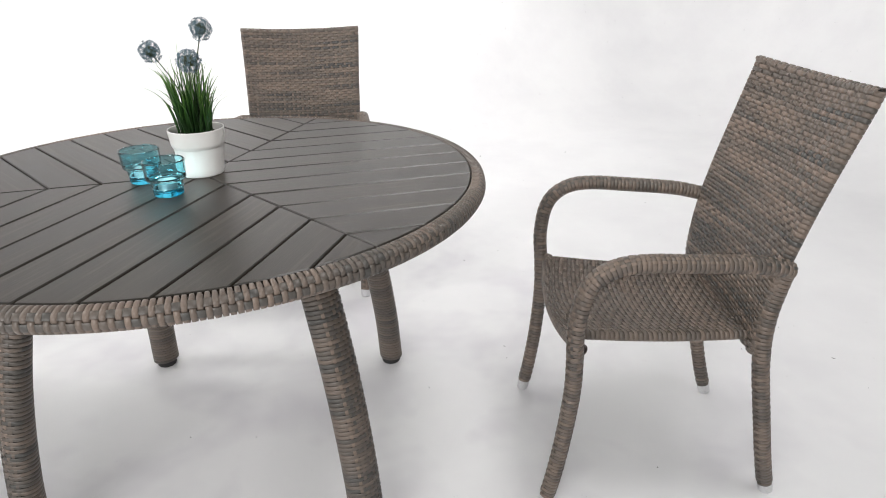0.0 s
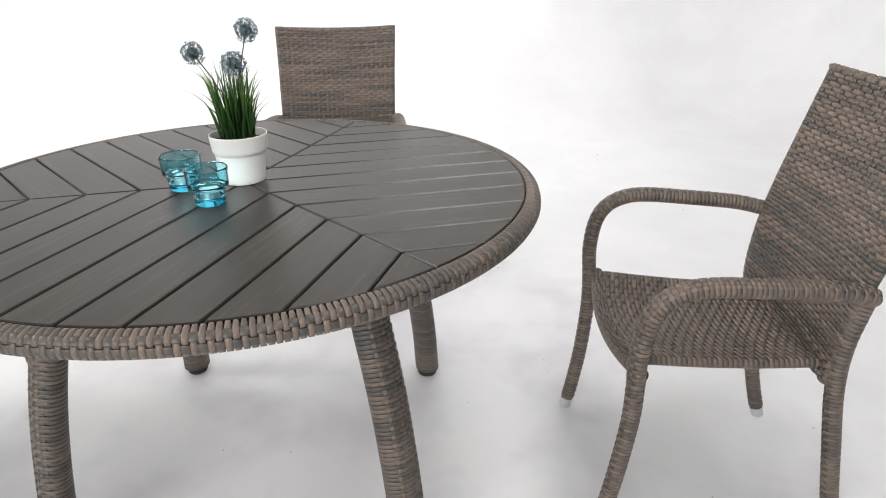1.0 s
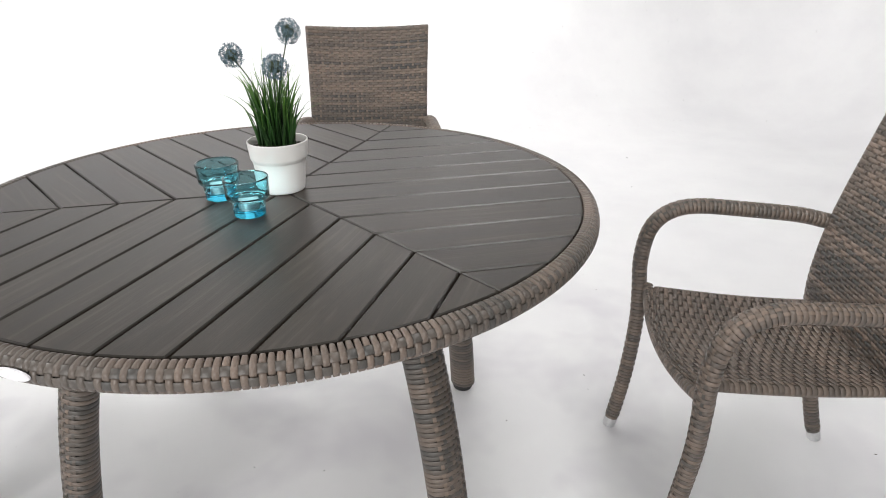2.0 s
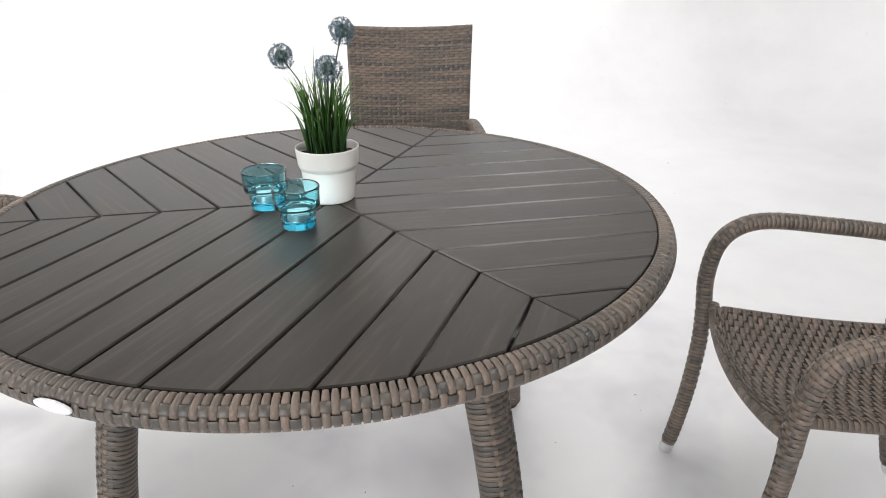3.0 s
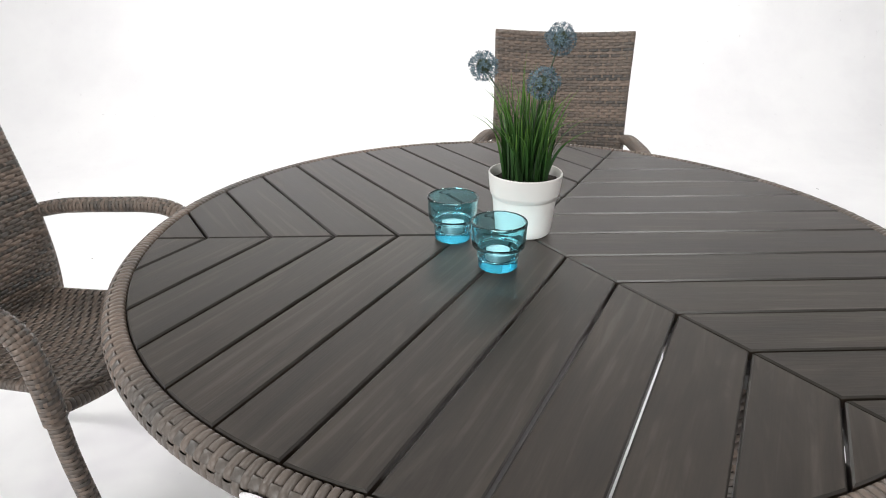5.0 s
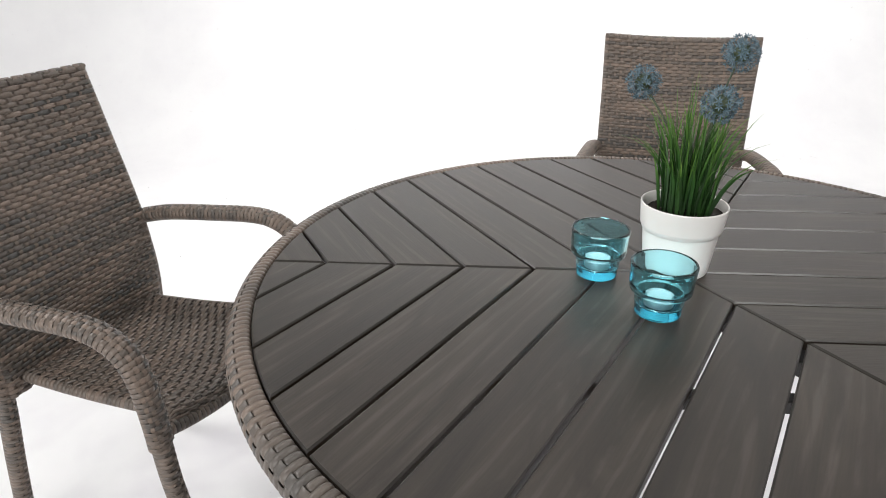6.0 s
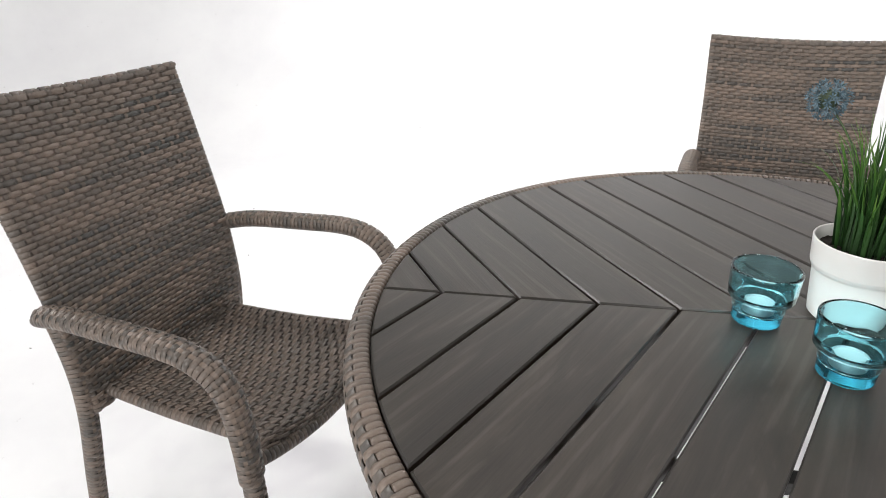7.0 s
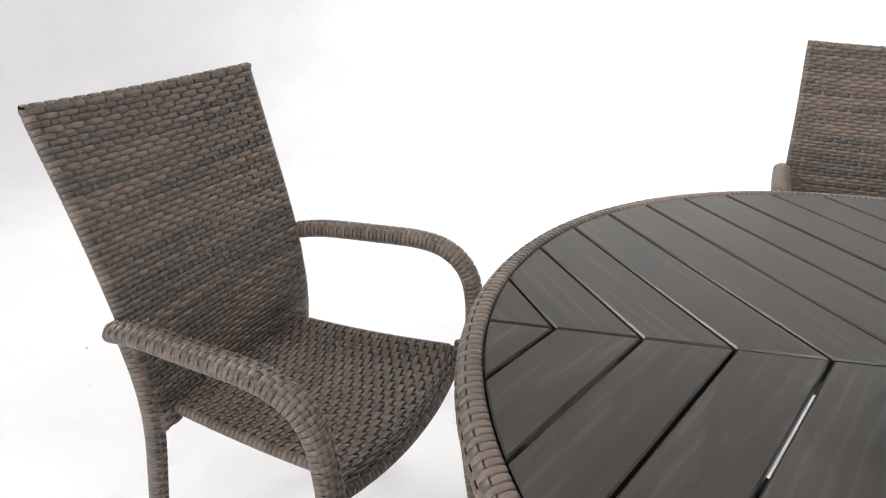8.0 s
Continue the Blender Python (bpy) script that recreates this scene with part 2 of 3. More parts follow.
class Path:
    """A smooth curve through points, with a frame carried along it."""

    def __init__(self, points, side, n=160):
        P = [Vector(p) for p in points]
        P = [P[0] * 2 - P[1]] + P + [P[-1] * 2 - P[-2]]
        self.pts = []
        m = len(P) - 3
        for k in range(n + 1):
            u = k / n * m
            i = min(int(u), m - 1)
            t = u - i
            a, b, c, d = P[i:i + 4]
            self.pts.append(0.5 * (2 * b + (c - a) * t + (2 * a - 5 * b + 4 * c - d) * t * t + (3 * b - a - 3 * c + d) * t ** 3))
        self.len = [0.0]
        for a, b in zip(self.pts, self.pts[1:]):
            self.len.append(self.len[-1] + (b - a).length)
        self.total = self.len[-1]
        self.side = Vector(side)

    def at(self, s):
        s = min(max(s, 0.0), self.total)
        i = min(max(int(np.searchsorted(self.len, s)) - 1, 0), len(self.pts) - 2)
        f = (s - self.len[i]) / max(self.len[i + 1] - self.len[i], 1e-9)
        p = self.pts[i].lerp(self.pts[i + 1], f)
        i0, i1 = max(i - 2, 0), min(i + 3, len(self.pts) - 1)
        t = (self.pts[i1] - self.pts[i0]).normalized()
        x = (self.side - t * self.side.dot(t)).normalized()
        return p, x, t.cross(x)


def tube(path, ra, rb, s0=0.0, s1=None, n=16, steps=40):
    s1 = path.total if s1 is None else s1
    verts, faces = [], []
    for k in range(steps + 1):
        p, x, y = path.at(s0 + (s1 - s0) * k / steps)
        for j in range(n):
            a = 2 * math.pi * j / n
            verts.append(p + x * (ra * math.cos(a)) + y * (rb * math.sin(a)))
    for k in range(steps):
        for j in range(n):
            a, b = k * n + j, k * n + (j + 1) % n
            faces.append((a, b, b + n, a + n))
    faces.append(tuple(range(n - 1, -1, -1)))
    faces.append(tuple(range(steps * n, steps * n + n)))
    return verts, faces


def band(path, s, width, ra, rb, angles, row, n=26, seed=0.0, lift=0.0011, dull=0.25):
    """One turn of rattan round a tube, over and under the upright strands at the given angles."""
    half = (angles[1] - angles[0]) if len(angles) > 1 else 0.5
    verts, tones = [], []
    for w, drop in ((-0.5, -0.0011), (-0.41, 0.0), (0.41, 0.0), (0.5, -0.0011)):
        p, x, y = path.at(s + w * width)
        for j in range(n):
            a = 2 * math.pi * j / n
            d = 0.0
            for k, c in enumerate(angles):
                gap = abs((a - c + math.pi) % (2 * math.pi) - math.pi)
                if gap < half:
                    d += (1 if (row + k) % 2 else -1.7) * lift * (0.5 + 0.5 * math.cos(math.pi * gap / half))
            verts.append(p + x * ((ra + d + drop) * math.cos(a)) + y * ((rb + d + drop) * math.sin(a)))
            tones.append(dull + 0.55 * tone_at(row * 0.45, j / n * 0.35, seed))
    faces = []
    for r in range(3):
        for j in range(n):
            a, b = r * n + j, r * n + (j + 1) % n
            faces.append((a, b, b + n, a + n))
    return verts, faces, tones


def upright(path, s0, s1, pitch, ra, rb, angle, index, width=0.0062, lift=0.0012, seed=0.0):
    """A strand that runs along the tube and shows where the turns go under it."""
    verts, faces, tones = [], [], []
    count = round((s1 - s0) / pitch)
    for k in range(count * 2 + 1):
        s = s0 + pitch * k / 2
        row = k / 2 - 0.5
        d = lift * math.cos(math.pi * (row + index)) if k % 2 else -0.0006
        d = d * (1 if d > 0 else 1.6)
        p, x, y = path.at(s)
        for w in (-0.5, 0.5):
            a = angle + w * width / ((ra + rb) / 2)
            verts.append(p + x * ((ra + d - 0.0004) * math.cos(a)) + y * ((rb + d - 0.0004) * math.sin(a)))
            tones.append(tone_at(index + 40, s, seed))
        if k:
            a = k * 2
            faces.append((a - 2, a - 1, a + 1, a))
    return verts, faces, tones


def join(lists):
    V, F, T = [], [], []
    for v, f, t in lists:
        o = len(V)
        V += v
        T += t
        F += [tuple(i + o for i in q) for q in f]
    return V, F, T


def wrapped(name, parent, path, ra, rb, pitch, angles, s0=0.0, s1=None, seed=0.0, pieces=False, dull=0.25):
    """A tube wound with rattan, as a part of its thing."""
    s1 = path.total if s1 is None else s1
    v, f = tube(path, ra - 0.0046, rb - 0.0046, s0, s1)
    ob = put(name, mesh_of(name, v, f, CORE), parent)
    count = round((s1 - s0) / pitch)
    pitch = (s1 - s0) / count
    bands = [band(path, s0 + (k + 0.5) * pitch, pitch * 0.92, ra, rb, angles, k, seed=seed, dull=dull) for k in range(count)]
    ups = [upright(path, s0, s0 + count * pitch, pitch, ra, rb, a, i, seed=seed) for i, a in enumerate(angles)]
    if pieces:
        for v, f, t in bands:
            put("wicker_band", mesh_of("wicker_band", v, f, WICKER, t), ob)
        for v, f, t in ups:
            put("wicker_strand", mesh_of("wicker_strand", v, f, WICKER, t), ob)
    else:
        tagged(put("wicker_winding", mesh_of("wicker_winding", *_order(join(bands + ups))), ob), kind="stuff")
    return ob


def _order(vft):
    return vft[0], vft[1], WICKER, vft[2]


def empty(name, m, label, category, group=""):
    ob = new(name)
    ob.empty_display_size = 0.1
    ob.matrix_basis = m
    return tagged(ob, label, category, group)


# ---- setting: the white studio sweep ----
def studio():
    x0, x1, y0, y1, top, r = -4.6, 4.6, -4.6, 4.0, 3.6, 1.3
    bm = bmesh.new()
    vs = [bm.verts.new(p) for p in ((x0 + r, y0 + r, 0), (x1 - r, y0 + r, 0), (x1 - r, y1 - r, 0), (x0 + r, y1 - r, 0))]
    bm.faces.new(vs)
    floor = part("floor", bm, STUDIO, None)
    tagged(floor, "white painted studio floor with dust, scuffs and painted soft shadows", "floor", kind="structure")
    # the sweep: quarter-round from the floor up to the walls, rounded at the corners
    outline = []
    for cx, cy, a0 in ((x1 - r, y1 - r, 0), (x0 + r, y1 - r, 90), (x0 + r, y0 + r, 180), (x1 - r, y0 + r, 270)):
        for k in range(13):
            a = radians(a0 + k * 7.5)
            outline.append((cx, cy, math.cos(a), math.sin(a)))
    prof = [(r * math.sin(radians(a)), r - r * math.cos(radians(a))) for a in range(0, 91, 6)] + [(r, top)]
    verts, faces = [], []
    n = len(outline)
    for d, z in prof:
        for cx, cy, dx, dy in outline:
            verts.append((cx + dx * d, cy + dy * d, z))
    for k in range(len(prof) - 1):
        for j in range(n):
            a, b = k * n + j, k * n + (j + 1) % n
            faces.append((a, a + n, b + n, b))
    # behind the camera, unseen grey walls are added to cut bounced fill light
    front = [q for q in faces if sum(verts[i][1] for i in q) / 4 < -2.2]
    wall = put("wall_south", mesh_of("wall_south", verts, front, GREYWALL))
    tagged(wall, "unseen dark grey wall added to cut bounce light", "wall", kind="structure")
    faces = [q for q in faces if sum(verts[i][1] for i in q) / 4 >= -2.2]
    back = put("backdrop", mesh_of("backdrop", verts, faces, STUDIO))
    tagged(back, "seamless white studio sweep curving up from the floor", "backdrop", kind="structure")
    # unseen ceiling, added dark to keep bounce and board reflections down
    bm = bmesh.new()
    bm.faces.new([bm.verts.new(p) for p in ((x0, y0, top), (x0, y1, top), (x1, y1, top), (x1, y0, top))])
    ceiling = part("ceiling", bm, GREYWALL, None)
    tagged(ceiling, "unseen dark grey ceiling added to cut bounce light", "ceiling", kind="structure")


studio()

# ---- table ----
TOP, PITCH, INNER = 0.740, 0.1056, 0.6095
WIDE = PITCH * math.sin(math.pi / 3)


def clip(poly, nx, ny, d):
    """The part of a convex outline where nx x + ny y <= d."""
    out = []
    for a, b in zip(poly, poly[1:] + poly[:1]):
        fa, fb = nx * a[0] + ny * a[1] - d, nx * b[0] + ny * b[1] - d
        if fa <= 0:
            out.append(a)
        if fa * fb < 0:
            t = fa / (fa - fb)
            out.append((a[0] + (b[0] - a[0]) * t, a[1] + (b[1] - a[1]) * t))
    return out


def tidy(poly):
    out = []
    for p in poly:
        if not out or math.hypot(p[0] - out[-1][0], p[1] - out[-1][1]) > 0.0015:
            out.append(p)
    if len(out) > 2 and math.hypot(out[0][0] - out[-1][0], out[0][1] - out[-1][1]) < 0.0015:
        out.pop()
    return out


def planks(table):
    """Three fields of boards, each laid along the seam opposite to it, that meet in mitres."""
    circle = [((INNER + 0.001) * math.cos(k * math.pi / 90), (INNER + 0.001) * math.sin(k * math.pi / 90)) for k in range(180)]
    for field in range(3):
        turn = Matrix.Rotation(radians(60 + 120 * field), 4, "Z")
        # in the field's own axes the boards run along x, and the field lies round -x
        sector = clip(circle, math.sin(radians(60)), math.cos(radians(60)), -0.0014)
        sector = clip(sector, math.sin(radians(60)), -math.cos(radians(60)), -0.0014)
        for k in range(-7, 7):
            board = clip(sector, 0, -1, -(k * WIDE + 0.0021))
            if len(board) > 2:
                board = clip(board, 0, 1, (k + 1) * WIDE - 0.0021)
            if len(board) < 3:
                continue
            board = tidy(board)
            area = abs(sum(a[0] * b[1] - b[0] * a[1] for a, b in zip(board, board[1:] + board[:1]))) / 2
            if area < 0.0006 or len(board) < 3:
                continue
            bm = bmesh.new()
            face = bm.faces.new([bm.verts.new((x, y, 0)) for x, y in board])
            if face.normal.z < 0:
                face.normal_flip()
            bmesh.ops.recalc_face_normals(bm, faces=[face])
            ext = bmesh.ops.extrude_face_region(bm, geom=[face])
            up = [g for g in ext["geom"] if isinstance(g, bmesh.types.BMVert)]
            for v in up:
                v.co.z += 0.014
            bmesh.ops.recalc_face_normals(bm, faces=bm.faces)
            edges = [e for e in bm.edges if all(v.co.z > 0.005 for v in e.verts)]
            bmesh.ops.bevel(bm, geom=edges, offset=0.0021, segments=1, profile=0.5, affect="EDGES")
            bm.normal_update()
            for f in bm.faces:
                if 0.3 < f.normal.z < 0.95:
                    f.material_index = 1
            ob = part("plank", bm, PLANK, table)
            ob.data.materials.append(PLANK_EDGE)
            ob.matrix_basis = Matrix.Translation((0, 0, TOP - 0.014 + random.uniform(-0.0004, 0.0004))) @ turn


# the rim's section, from the boards over the top and outer face to the underside: (radius, height, outward r, outward z)
def rim_section(n):
    pts = [(0.6118, 0.7300), (0.6122, 0.7360), (0.6145, 0.7398), (0.6195, 0.7412), (0.6270, 0.7402), (0.6345, 0.7368), (0.6398, 0.7315), (0.6424, 0.7240),
           (0.6428, 0.7150), (0.6405, 0.7085), (0.6355, 0.7045), (0.6280, 0.7024), (0.6170, 0.7018)]
    path = Path([(r, 0, z) for r, z in pts], (0, 1, 0), 120)
    out = []
    for k in range(n + 1):
        p, x, y = path.at(path.total * k / n)
        out.append((p.x, p.z, y.x, y.z, k / n))
    return out


def rim(table):
    sec = rim_section(52)
    # core, near black to stand for shade between the straps
    n = 144
    verts, faces = [], []
    core = [(r - dr * 0.0056, z - dz * 0.0056) for r, z, dr, dz, u in sec[::4]]
    m = len(core)
    for k in range(n):
        a = 2 * math.pi * k / n
        verts += [(r * math.cos(a), r * math.sin(a), z) for r, z in core]
    for k in range(n):
        for j in range(m):
            a, b = k * m + j, k * m + (j + 1) % m
            c, d = (k + 1) % n * m + (j + 1) % m, (k + 1) % n * m + j
            faces.append((a, d, c, b))
    ring = put("rim", mesh_of("rim", verts, faces, CORE), table, "woven plastic rattan rim")
    # strands that run round the rim, at these shares of the section
    rounds = (0.400, 0.590)
    count = 376
    step = 2 * math.pi / count

    def height(u, kind):
        d = 0.0
        for k, c in enumerate(rounds):
            gap = abs(u - c)
            if gap < 0.095:
                d += (0.0010 if (k + kind) % 2 else -0.0042) * min(1.0, 0.95 + 0.95 * math.cos(math.pi * gap / 0.095))
        return d

    kinds = []
    for kind in (0, 1):
        verts, faces = [], []
        for r, z, dr, dz, u in sec:
            d = height(u, kind)
            wide = 0.385 + 0.088 * min(1.0, max(0.0, (u - 0.12) / 0.22))
            for w, drop in ((-wide, -0.0036), (0.11 - wide, 0.0), (wide - 0.11, 0.0), (wide, -0.0036)):
                q = d + drop
                verts.append(((r + dr * q), w * step * r, z + dz * q))
        for k in range(len(sec) - 1):
            for j in range(3):
                a = k * 4 + j
                faces.append((a, a + 1, a + 5, a + 4))
        kinds.append((verts, faces, mesh_of("strap", verts, faces, STRAP)))
    V, F = [], []
    for k in range(count):
        turn = Matrix.Rotation(step * k, 4, "Z")
        verts, faces, me = kinds[k % 2]
        if 62 <= k < 140:
            o = len(V)
            V += [turn @ Vector(v) for v in verts]
            F += [tuple(i + o for i in q) for q in faces]
        else:
            put("strap", me, ring, m=turn)
    tagged(put("strap_run", mesh_of("strap_run", V, F, STRAP), ring), kind="stuff")
    for i, c in enumerate(rounds):
        r, z, dr, dz, u = sec[round(c * 52)]
        verts, faces = [], []
        total = count * 4
        for k in range(total):
            a = step * k / 4
            d = math.cos(math.pi * k / 4) * (1 if i % 2 == 0 else -1)
            d = 0.0007 * min(1.0, d * 1.5) if d > 0 else 0.0026 * d
            for w, drop in ((-0.5, -0.0010), (-0.38, 0.0), (0.38, 0.0), (0.5, -0.0010)):
                q = d + drop
                zz, rr = z - dr * 0.0122 * w, r + dz * 0.0122 * w
                verts.append(((rr + dr * q) * math.cos(a), (rr + dr * q) * math.sin(a), zz + dz * q))
        for k in range(total):
            a, b = 4 * k, 4 * ((k + 1) % total)
            for j in range(3):
                faces.append((a + j, a + j + 1, b + j + 1, b + j))
        put("wicker_strand", mesh_of("wicker_strand", verts, faces, WICKER, [0.10 + 0.35 * tone_at(i, k / 240, 4.0) for k in range(len(verts))]), ring)
    # small oval plate on the outer face
    bm = bmesh.new()
    bmesh.ops.create_circle(bm, cap_ends=True, radius=1, segments=32)
    for v in bm.verts:
        v.co = Vector((0.0275 * v.co.x, 0.0088 * v.co.y, 0))
    ext = bmesh.ops.extrude_face_region(bm, geom=bm.faces[:])
    for g in ext["geom"]:
        if isinstance(g, bmesh.types.BMVert):
            g.co.z += 0.0022
    bmesh.ops.recalc_face_normals(bm, faces=bm.faces)
    bmesh.ops.bevel(bm, geom=[e for e in bm.edges if all(v.co.z > 0.001 for v in e.verts)], offset=0.0008, segments=2, affect="EDGES")
    plate = part("badge", bm, BADGE, ring, "small oval silver maker's plate")
    a = -119.2
    plate.matrix_basis = pose(0, 0, 0, 0, 0, a) @ pose(0.6448, 0, 0.7225, 90, 0, 90)


def table_leg(table, angle):
    """One curved leg; the four are alike but for their turn."""
    path = Path([(0.376, 0, 0.705), (0.4225, 0, 0.560), (0.467, 0, 0.380), (0.499, 0, 0.180), (0.5117, 0, 0.020)], (0, 1, 0))
    angles = [radians(a) for a in (34, 52, 70, 88, 106, 124)]
    # low dull: greyer strands, with the tabletop's shade put into their tone
    leg = wrapped("leg", table, path, 0.0390, 0.0325, 0.0094, angles, seed=3.0, pieces=True, dull=0.10)
    bm = lathe([(0, 0), (0.027, 0), (0.029, 0.004), (0.029, 0.024), (0, 0.024)], 24)
    foot = part("foot", bm, RUBBER, leg, "black plastic glide")
    foot.matrix_basis = pose(0.5117, 0, 0)
    leg.matrix_basis = pose(0.002, -0.008, 0, 0, 0, angle)
    return leg


def copy_part(ob, m):
    """A second piece like a part of the same thing, on the same meshes."""
    twin = ob.copy()
    scene.collection.objects.link(twin)
    twin.matrix_basis = m
    for child in ob.children:
        c = child.copy()
        scene.collection.objects.link(c)
        c.parent = twin
    return twin


def bar(name, parent, a, b, w, h, mat):
    a, b = Vector(a), Vector(b)
    bm = bmesh.new()
    bmesh.ops.create_cube(bm, size=1)
    for v in bm.verts:
        v.co = Vector((v.co.x * (b - a).length, v.co.y * w, v.co.z * h))
    bmesh.ops.bevel(bm, geom=bm.edges[:], offset=0.002, segments=1, affect="EDGES")
    ob = part(name, bm, mat, parent)
    d = b - a
    ob.matrix_basis = Matrix.Translation((a + b) / 2) @ Matrix.Rotation(math.atan2(d.y, d.x), 4, "Z")
    return ob


table = empty("round_table", pose(0, 0, 0), "round garden table with grey composite boards and woven brown rattan rim", "table")
planks(table)
rim(table)
first = table_leg(table, 28.9)
for a in (119.9, 208.9, 300.4):
    copy_part(first, pose(0.002, -0.008, 0, 0, 0, a))
part("frame_ring", lathe([(0.578, 0.7035), (0.6125, 0.7035), (0.6145, 0.7245), (0.578, 0.7245)], 120, True), DARK, table, "", True)
for k in range(3):
    a = radians(60 + 120 * k)
    bar("beam", table, (0, 0, 0.7135), (0.585 * math.cos(a), 0.585 * math.sin(a), 0.7135), 0.045, 0.022, DARK)
for k in range(3):
    a = radians(270 + 120 * k)
    mid, along = Vector((0.275 * math.cos(a), 0.275 * math.sin(a), 0.7155)), Vector((-math.sin(a), math.cos(a), 0))
    bar("brace", table, mid - along * 0.512, mid + along * 0.512, 0.018, 0.018, DARK)


# ---- chairs ----
# the backrest's side edge, bottom to top: height, depth, half width
EDGE = ((0.392, -0.004, 0.197), (0.420, -0.004, 0.200), (0.500, -0.005, 0.208), (0.581, -0.014, 0.2145), (0.690, -0.039, 0.217), (0.787, -0.066, 0.219), (0.951, -0.115, 0.2265))


def edge_at(v, k):
    z = EDGE[0][0] + (EDGE[-1][0] - EDGE[0][0]) * v
    return float(np.interp(z, [e[0] for e in EDGE], [e[k] for e in EDGE]))


def back_line(v):
    """The side edge of the backrest's front: depth and height at the share v of its height."""
    return sum(edge_at(v + d, 1) for d in (-0.08, -0.04, 0.0, 0.04, 0.08)) / 5 - 0.035 * max(0.0, v - 0.92), EDGE[0][0] + (EDGE[-1][0] - EDGE[0][0]) * v


def back_half(v):
    return sum(edge_at(v + d, 2) for d in (-0.08, -0.04, 0.0, 0.04, 0.08)) / 5


def back_point(u, v, lift=0.0):
    """A point of the front of the backrest, u from -1 to 1 across."""
    y, z = back_line(v)
    y2, z2 = back_line(v + 0.01)
    ny, nz = (z2 - z), -(y2 - y)
    k = math.hypot(ny, nz)
    ny, nz = ny / k, nz / k
    bow = -0.026 * (1 - u * u) * (0.35 + 0.65 * v)
    return Vector((u * back_half(v), y + ny * (lift + bow), z + nz * (lift + bow) + 0.004 * (u * u - 0.4) * v))


def seat_point(u, v, lift=0.0):
    """A point of the top of the seat, v from the back (0) to past the front roll (1)."""
    half = 0.168 + 0.026 * min(v, 1)
    depth = 0.352 + 0.026 * (1 - u * u)
    roll = 0.86
    if v < roll:
        y, z, ny, nz = -0.020 + (depth + 0.020) * v / roll, 0.432 + 0.018 * v / roll - 0.006 * math.sin(math.pi * v / roll), 0.0, 1.0
    else:
        a = (v - roll) / (1 - roll) * radians(100)
        y, z = depth + 0.021 * math.sin(a), 0.429 + 0.021 * math.cos(a)
        ny, nz = math.sin(a), math.cos(a)
    sag = -0.020 * (1 - u * u) - 0.016 * (1 - u * u) * max(0.0, v - 0.6)
    return Vector((u * half, y + ny * lift, z + nz * lift + sag))


def weave(parent, point, rows, cols, width, half_width, edge, seed, deep=0.0029, fill=0.93, spread=(0.0, 1.0)):
    """Strands across a surface in plain weave over upright strands, with their turned ends round the side rails."""
    sub = 8
    for row in range(rows):
        v = (row + 0.5) / rows
        dv = 0.5 / rows
        line = []
        for k in range(cols * sub + 1):
            u = -1 + 2 * k / (cols * sub)
            phase = k / sub - 0.5
            d = math.cos(math.pi * (phase + row))
            d = 0.0010 * min(1.0, d * 3.4) if d > 0 else -deep * (-d) ** 0.75
            line.append((u, d))
        verts, tones, faces = [], [], []
        for u, d in line:
            for w, drop in ((-1.0, -0.0010), (-0.89, 0.0), (0.89, 0.0), (1.0, -0.0010)):
                verts.append(point(u, v + dv * w * fill, d + drop))
                tones.append(spread[0] + spread[1] * tone_at(row, u * half_width, seed))
        # ends, turned round the rails
        for end in (0, 1):
            u = -1.0 if end == 0 else 1.0
            turn = []
            for k in range(1, 8):
                a = math.pi * k / 7
                off = edge * math.sin(a)
                low = -edge * (1 - math.cos(a))
                for w, drop in ((-1.0, 0.0014), (-0.80, 0.0), (0.80, 0.0), (1.0, 0.0014)):
                    p = point(u, v + dv * w * fill, low + drop * (1 if k > 3 else -1))
                    p.x += u * (off - drop * math.sin(a))
                    turn.append(p)
            if end == 0:
                turn = [p for k in range(6, -1, -1) for p in turn[k * 4:k * 4 + 4]]
                verts = turn + verts
                tones = [spread[0] + spread[1] * tone_at(row, -half_width, seed)] * 28 + tones
            else:
                verts = verts + turn
                tones = tones + [spread[0] + spread[1] * tone_at(row, half_width, seed)] * 28
        n = len(verts) // 4
        for k in range(n - 1):
            for j in range(3):
                a = k * 4 + j
                faces.append((a, a + 4, a + 5, a + 1))
        put("strand", mesh_of("strand", verts, faces, WICKER, tones), parent)
    for col in range(cols):
        u = -1 + 2 * (col + 0.5) / cols
        verts, tones, faces = [], [], []
        for k in range(rows * 2 + 1):
            v = k / (rows * 2)
            row = k / 2 - 0.5
            d = -0.0014 * math.cos(math.pi * (row + col)) if k % 2 else -0.0010
            d = d if d > 0 else d * 2.2
            for w in (-1, 1):
                p = point(u, v, d - 0.0003)
                p.x += w * width / 2
                verts.append(p)
                tones.append(0.42 + 0.4 * tone_at(col + 70, v, seed))
            if k:
                a = 2 * k
                faces.append((a - 2, a - 1, a + 1, a))
        put("warp_strand", mesh_of("warp_strand", verts, faces, WICKER, tones), parent)


